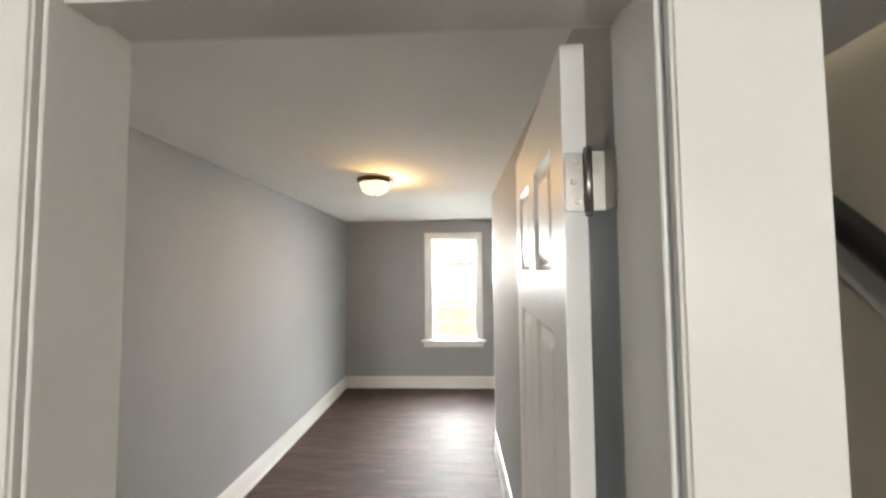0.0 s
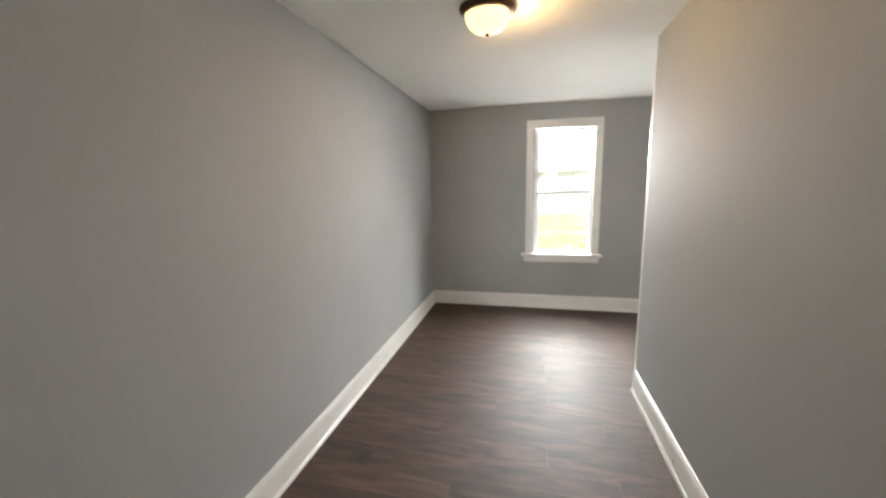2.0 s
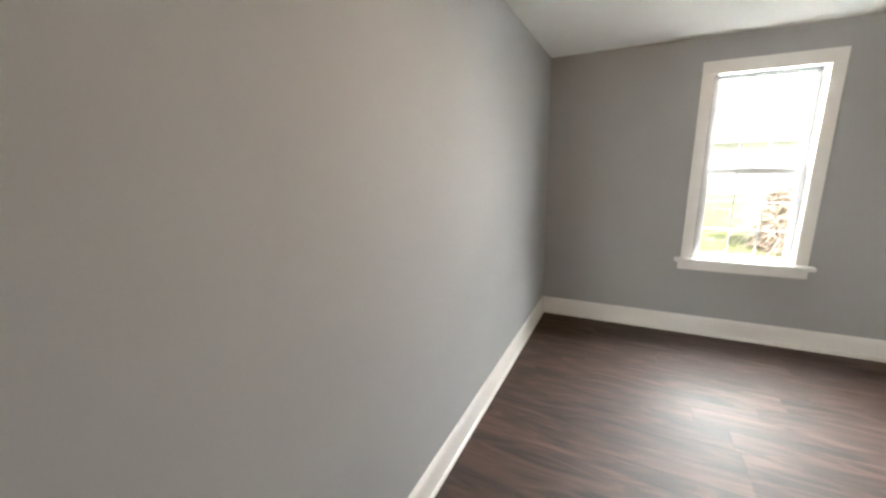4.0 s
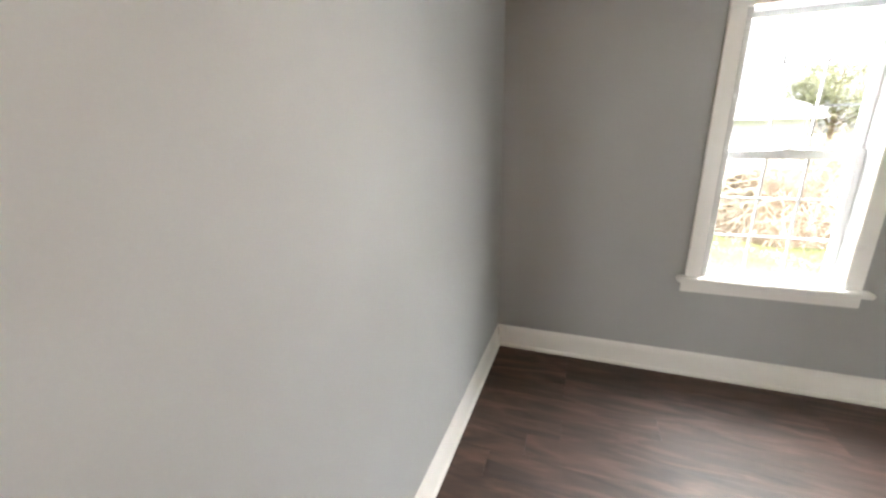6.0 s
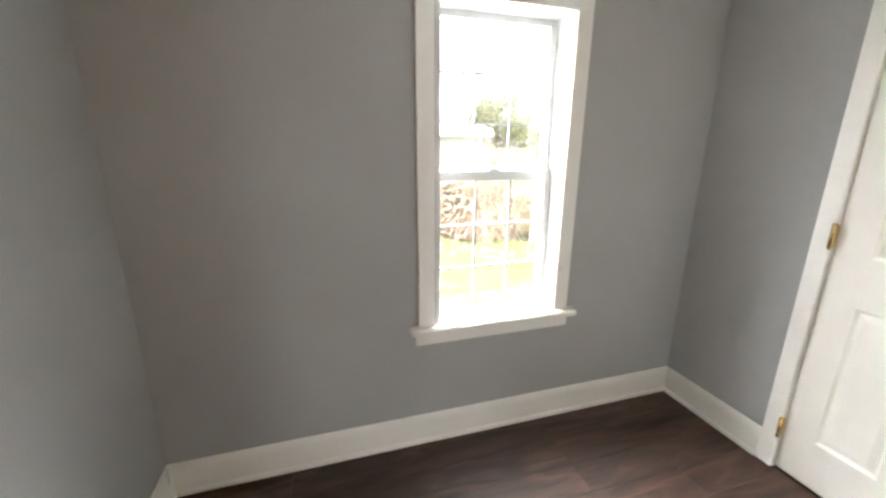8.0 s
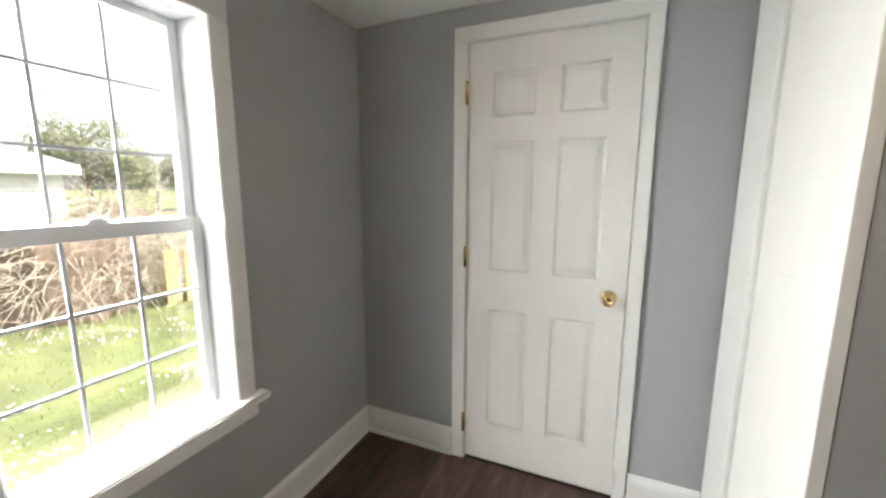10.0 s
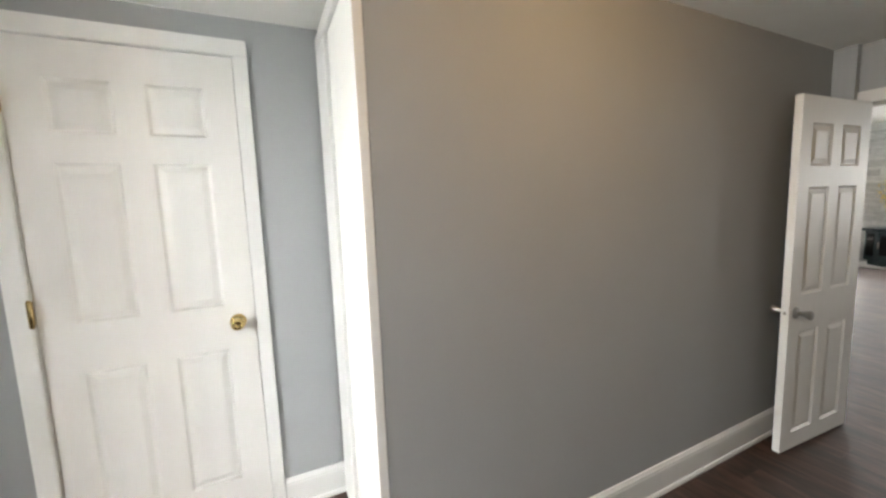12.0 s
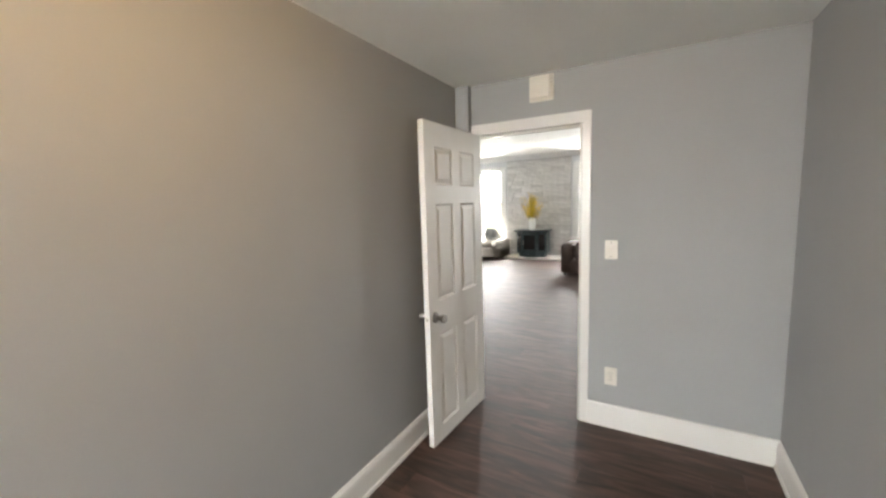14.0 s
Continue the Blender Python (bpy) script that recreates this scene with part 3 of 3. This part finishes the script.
part("plinth", bay(0.20, 0.66, 0.42, 0, 0.10), STOVE, stove)
part("body", bay(0.20, 0.76, 0.50, 0.10, 0.63), STOVE, stove)
part("top_plate", bay(0.20, 0.86, 0.58, 0.63, 0.68), STOVE, stove, "dark enamelled top plate")
fd = part("fire_door", boxes((-0.17, 0.17, 0.249, 0.262, 0.14, 0.60), bevel=0.004), STOVE, stove)
part("door_glass", boxes((-0.135, 0.135, 0.261, 0.266, 0.20, 0.56), bevel=0.002), STOVEGLASS, fd, "dark fire glass")
for sx in (-1, 1):
    part("side_glass", boxes((-0.08, 0.08, -0.004, 0.004, 0.18, 0.58), bevel=0.002), STOVEGLASS, stove, "dark side glass", False, pose(sx * 0.284, 0.172, 0, 0, 0, -sx * 38.7))
part("handle", lathe([(0.008, 0), (0.012, 0.02), (0.012, 0.10), (0.007, 0.11)], 12), NICKEL, fd, "metal handle", True, pose(0.15, 0.275, 0.33))

vase = tagged(part("vase", lathe([(0.062, 0), (0.072, 0.01), (0.085, 0.12), (0.088, 0.22), (0.080, 0.27), (0.086, 0.30), (0.080, 0.30), (0.072, 0.26), (0.06, 0.02)], 28), PORCELAIN, None, "", True,
                   pose(3.345, -6.93, 0.716)), "white porcelain vase on top of the stove", "vase")
rng = random.Random(7)
flowers = empty("flowers", "spray of bright yellow blossom standing in the vase", "flowers", pose(3.345, -6.93, 0.76))
stems, petals = bmesh.new(), bmesh.new()
for k in range(60):
    a, lean = rng.uniform(0, 6.28), rng.uniform(0.02, 0.36) * rng.choice((0.5, 1))
    top = Vector((math.cos(a) * lean, math.sin(a) * lean * 0.6, rng.uniform(0.52, 0.86) - lean * 0.35))
    foot = Vector((math.cos(a) * 0.03, math.sin(a) * 0.03, 0.0))
    mid = foot.lerp(top, 0.5) * 0.9 + Vector((0, 0, 0.05))
    tube(stems, [foot, mid, top], 0.003, 0.0015, 4)
    for j in range(34):
        p = mid.lerp(top, rng.uniform(-0.1, 1.08)) + Vector([rng.gauss(0, 0.03) for _ in range(3)])
        u = Vector([rng.gauss(0, 1) for _ in range(3)]).normalized() * 0.012
        w = u.orthogonal().normalized() * 0.009
        petals.faces.new([petals.verts.new(c) for c in (p - u, p - w, p + u, p + w)])
part("stems", stems, STEM, flowers, "thin green stems")
part("blossom", petals, YELLOW, flowers, "small yellow petals")


def sofa_piece(name, label, cat, mat, m, w, d, seat, arm, back, cushions):
    s = empty(name, label, cat, m)
    part("base", boxes((0, w, 0, d, 0.05, seat - 0.12), bevel=0.02, seg=3), mat, s)
    for x in (0, w - 0.20):
        part("armrest", boxes((x, x + 0.20, 0.0, d, 0.052, arm), bevel=0.022, seg=3), mat, s, "", True)
    part("backrest", boxes((0.203, w - 0.203, 0.0, 0.24, seat - 0.12, back), bevel=0.06, seg=4), mat, s, "", True)
    n = max(1, round((w - 0.4) / 0.65))
    for k in range(n):
        cw = (w - 0.41) / n
        part("seat_cushion", boxes((0.205 + cw * k + 0.003, 0.205 + cw * (k + 1) - 0.003, 0.20, d + 0.01, seat - 0.119, seat + 0.03), bevel=0.04, seg=4), mat, s, "", True)
    for x in (0.05, w - 0.09):
        for y in (0.05, d - 0.09):
            part("leg", boxes((x, x + 0.04, y, y + 0.04, 0, 0.055)), BLACKRAIL, s)
    return s


sofa_piece("sofa", "dark brown upholstered sofa with rounded arms", "sofa", SOFA, pose(2.19, -4.87, 0, 0, 0, 180), 2.0, 0.92, 0.42, 0.60, 0.63, True)
tagged(part("throw_pillow", boxes((-0.2, 0.2, -0.06, 0.06, 0, 0.36), bevel=0.055, seg=4), CUSHION, None, "", True, pose(1.62, -5.18, 0.47, 12, 0, 8)),
       "cream throw pillow leaning on the sofa", "pillow")
tagged(part("throw_pillow", boxes((-0.17, 0.17, -0.055, 0.055, 0, 0.22), bevel=0.05, seg=4), SOFA, None, "", True, pose(1.79, -5.42, 0.472, 8, 0, -6)),
       "dark brown throw pillow on the sofa", "pillow")
sofa_piece("armchair", "cream upholstered armchair below the window", "armchair", CUSHION, pose(4.04, -7.24, 0, 0, 0, 0), 0.86, 0.80, 0.40, 0.46, 0.62, True)
tagged(part("throw_pillow", boxes((-0.18, 0.18, -0.055, 0.055, 0, 0.34), bevel=0.05, seg=4), GREYCLOTH, None, "", True, pose(4.42, -6.90, 0.432, -14, 0, 5)),
       "grey throw pillow on the armchair", "pillow")

# ---------------------------------------------------------------- outside the bedroom window
GZ = -0.55
bm = bmesh.new()
N = 60
gv = {}
for i in range(N + 1):
    for k in range(N + 1):
        u, w = (i / N * 2 - 1), (k / N * 2 - 1)
        x, y = 900 * u * abs(u) ** 2, 900 * w * abs(w) ** 2
        gv[i, k] = bm.verts.new((x + 1, y + 6, GZ + (0.05 * noise.noise((x * 0.4, y * 0.4, 0)) if abs(y) < 60 else 0)))
for i in range(N):
    for k in range(N):
        bm.faces.new((gv[i, k], gv[i + 1, k], gv[i + 1, k + 1], gv[i, k + 1]))
structure("ground", bm, GRASS, "bright patchy green back yard lawn", "lawn")

rng = random.Random(3)
verts, faces = [], []
for k in range(34000):
    x, y = rng.uniform(-2, 11), 5.0 + 9 * rng.random() ** 1.3
    h, a = rng.uniform(0.01, 0.06), rng.uniform(0, 6.28)
    dx, dy, b = math.cos(a) * 0.006, math.sin(a) * 0.006, len(verts)
    lx, ly = rng.gauss(0, 0.03), rng.gauss(0, 0.03)
    z = GZ - 0.02
    verts += [(x - dx, y - dy, z), (x + dx, y + dy, z), (x + lx, y + ly, z + h + 0.03)]
    faces.append((b, b + 1, b + 2))
me = bpy.data.meshes.new("grass")
me.from_pydata(verts, [], faces)
me.materials.append(BLADE)
tagged(new("grass", me), "short ragged green grass blades", "grass", kind="stuff")

verts, faces = [], []
for k in range(2600):
    cx, cy = rng.uniform(-1, 9), 6.0 + 6 * rng.random()
    if noise.noise((cx * 0.9, cy * 0.9, 3)) < 0.12:
        continue
    for j in range(4):
        x, y, a, b = cx + rng.gauss(0, 0.10), cy + rng.gauss(0, 0.10), rng.uniform(0, 3.14), len(verts)
        u, w = Vector((math.cos(a), math.sin(a), 0)) * 0.016, Vector((-math.sin(a), math.cos(a), 0.3)) * 0.012
        c = Vector((x, y, GZ + 0.045))
        verts += [tuple(c - u), tuple(c - w), tuple(c + u), tuple(c + w)]
        faces.append((b, b + 1, b + 2, b + 3))
me = bpy.data.meshes.new("fallen_petals")
me.from_pydata(verts, [], faces)
me.materials.append(PORCELAIN)
tagged(new("fallen_petals", me), "pale fallen blossom scattered over the lawn", "fallen petals", kind="stuff")

garage = empty("garage", "low pale garage with a white roof edge", "garage", pose(6.4, 25.0, GZ))
part("wall", boxes((-9, 3.4, 0, 6, 0, 2.55)), SIDING, garage, "pale grey siding")
bm = bmesh.new()
q = [bm.verts.new(c) for c in ((-9.4, -0.5, 2.95), (3.8, -0.5, 2.95), (3.8, 6.5, 2.95), (-9.4, 6.5, 2.95), (-9.4, 3, 3.6), (3.8, 3, 3.6))]
for f in ((0, 1, 5, 4), (2, 3, 4, 5), (1, 2, 5), (3, 0, 4), (0, 3, 2, 1)):
    bm.faces.new([q[i] for i in f])
part("roof", bm, SHINGLE, garage, "pale grey shingle roof")
part("fascia", boxes((-9.42, 3.82, -0.56, -0.5, 2.55, 2.96)), FASCIA, garage, "white roof edge board")
for k in range(5):
    part("siding_lap", boxes((-9, 3.4, -0.02, 0.0, 0.3 + 0.4 * k, 0.33 + 0.4 * k)), FASCIA, garage)


def tree(x, y, h, r, seed, leaves, trunk_r):
    rng = random.Random(seed)
    t = empty("tree", "leafy green tree beyond the yard", "tree", pose(x, y, GZ), group="trees beyond the yard")
    bm, lf = bmesh.new(), bmesh.new()
    tube(bm, [Vector((0, 0, -0.1)), Vector((0.1, 0, h * 0.3)), Vector((0, 0.1, h * 0.62)), Vector((0.05, 0, h * 0.9))], trunk_r, trunk_r * 0.2, 9)
    tips = []
    for k in range(16):
        a, z0 = rng.uniform(0, 6.28), h * rng.uniform(0.3, 0.75)
        e = Vector((math.cos(a) * r * rng.uniform(0.5, 1), math.sin(a) * r * rng.uniform(0.5, 1), z0 + h * rng.uniform(0.08, 0.28)))
        s0 = Vector((0.05, 0, z0))
        tube(bm, [s0, s0.lerp(e, 0.5) + Vector((0, 0, 0.1)), e], trunk_r * 0.3, 0.015, 5)
        tips += [e, s0.lerp(e, 0.7), s0.lerp(e, 0.85)]
    for k in range(leaves):
        p = rng.choice(tips) + Vector([rng.gauss(0, r * 0.16) for _ in range(3)])
        u = Vector([rng.gauss(0, 1) for _ in range(3)]).normalized() * rng.uniform(0.08, 0.16)
        w = u.orthogonal().normalized() * 0.07
        lf.faces.new([lf.verts.new(c) for c in (p - u, p - w, p + u, p + w)])
    part("trunk", bm, BARK, t, "brown trunk and limbs", True)
    part("crown", lf, LEAF, t, "loose green leaves")


tree(15.4, 35.5, 6.9, 3.1, 5, 7000, 0.2)
tree(20.5, 37.0, 5.2, 2.6, 9, 4800, 0.16)
tree(24.5, 39.0, 4.6, 2.6, 15, 4200, 0.16)

# overgrown heap of dry branches round an old stump
rng = random.Random(11)
heap = empty("brush_heap", "tangled heap of dry branches over an old stump", "brush heap", pose(4.05, 11.2, GZ))
bm = lathe([(1.02, -0.1), (0.95, 0.1), (0.86, 0.4), (0.84, 0.8), (0.76, 1.1), (0.50, 1.25)], 22)
for v in bm.verts:
    v.co += Vector(v.co.xy.to_3d()) * 0.35 * noise.noise(v.co * 2.2)
part("stump", bm, BARK, heap, "weathered brown stump", True)
bm = bmesh.new()
for k in range(2000):
    a, r = rng.uniform(0, 6.28), rng.uniform(0.0, 1.3)
    p = Vector((0.45 + math.cos(a) * r * 1.15, math.sin(a) * r * 0.9, rng.uniform(0.1, 1.9) * (1 - 0.3 * r)))
    d = Vector((math.cos(a) * rng.uniform(0.1, 1), math.sin(a) * rng.uniform(0.1, 1), rng.uniform(-0.2, 1.1)))
    ln = rng.uniform(0.4, 1.3)
    pts = [p]
    for j in range(4):
        d = (d + Vector((rng.gauss(0, 0.35), rng.gauss(0, 0.35), rng.gauss(-0.28, 0.3)))).normalized()
        pts.append(pts[-1] + d * ln / 4)
    tube(bm, pts, rng.uniform(0.004, 0.010), 0.003, 3)
tagged(part("twigs", bm, TWIG, heap, "pale dry twigs"), kind="stuff")

fence = empty("fence", "short weathered wooden board fence in the yard", "fence", pose(4.78, 9.95, GZ, 0, 0, 4))
fb = mesh_of(boxes((-0.07, 0.07, -0.012, 0.012, 0, 1.0), bevel=0.006), "board", FENCE)
for k in range(16):
    b = new("board", fb)
    b.parent = fence
    b.matrix_basis = pose(k * 0.155, 0.05 * math.sin(k * 2.1), -0.04 + 0.05 * math.sin(k * 1.7), 0, math.sin(k * 3.3) * 1.6, 0)
for z in (0.25, 0.78):
    part("rail", boxes((-0.1, 2.45, 0.064, 0.10, z, z + 0.08), bevel=0.004), FENCE, fence)

# ---------------------------------------------------------------- floors, laid plank by plank
floor = structure("floor", boxes((-0.12, 2.75, 0.0, 4.6, -0.12, -0.012)), SUB, "dark brown wood-look plank floor", "floor")
floor2 = structure("floor_living", boxes((-1.6, 5.7, -7.5, 0.0, -0.12, -0.012), (1.882, 2.75, 0.0, 2.73, -0.011, -0.004)), SUB, "dark brown plank floor of the living room", "floor")
PW, PL = 0.152, 1.22
plank_mesh = {}


def plank(x0, x1, y0, y1, parent):
    key = (round(x1 - x0, 3), round(y1 - y0, 3))
    if key not in plank_mesh:
        bm = bmesh.new()
        w, d, g, c = x1 - x0, y1 - y0, 0.0002, 0.0003
        ring = [[bm.verts.new((x, y, z)) for x, y in ((a, a), (w - a, a), (w - a, d - a), (a, d - a))] for a, z in ((g, -0.012), (g, -0.0012), (g + c, 0))]
        for lo, hi in zip(ring, ring[1:]):
            for k in range(4):
                bm.faces.new((lo[k], lo[(k + 1) % 4], hi[(k + 1) % 4], hi[k]))
        bm.faces.new(ring[-1])
        plank_mesh[key] = mesh_of(bm, "plank", FLOOR)
    ob = new("plank", plank_mesh[key])
    ob.parent = parent
    ob.location = (x0, y0, 0)


def lay(xa, xb, ya, yb, parent, seed, phase=0.0):
    rng = random.Random(seed)
    y = ya
    while y < yb - 0.001:
        y1 = min(y + PW, yb)
        x = xa - round(rng.uniform(0, 8)) * 0.15
        while x < xb:
            if x + PL > xa + 0.01:
                plank(max(x, xa), min(x + PL, xb), y, y1, parent)
            x += PL
        y = y1


lay(0.0, 1.84, 0.0, 2.80, floor, 1)
lay(0.0, 2.565, 2.80, 4.505, floor, 2)
lay(0.0, 5.0, -7.4, 0.0, floor2, 4)
tagged(part("outer_planks", boxes((-1.5, -0.002, -7.4, 0, -0.012, 0), (5.002, 5.6, -7.4, 0, -0.012, 0)), FLOOR, floor2), kind="stuff")

# ---------------------------------------------------------------- ledger stone between the living room windows
cladding = structure("stone_wall", boxes((2.50, 4.14, -7.399, -7.372, 0.036, 2.50)), GROUT, "pale grey stacked ledger stone behind the stove", "stone cladding")
rng = random.Random(21)
stone_mesh = {}
z = 0.038
while z < 2.44:
    hgt = rng.choice((0.06, 0.09, 0.12))
    hgt = min(hgt, 2.497 - z)
    x = 2.502
    while x < 4.13:
        w = min(rng.choice((0.15, 0.25, 0.35, 0.40, 0.55)), 4.138 - x)
        if w > 0.03:
            depth = rng.choice((0.016, 0.022, 0.028, 0.036))
            key = (round(w, 3), round(hgt, 3), depth)
            if key not in stone_mesh:
                stone_mesh[key] = mesh_of(boxes((0.002, w - 0.002, 0, depth, 0.002, hgt - 0.002), bevel=0.004), "stone", STONE)
            ob = new("stone", stone_mesh[key])
            ob.parent = cladding
            ob.location = (x, -7.374, z)
        x += w
    z += hgt
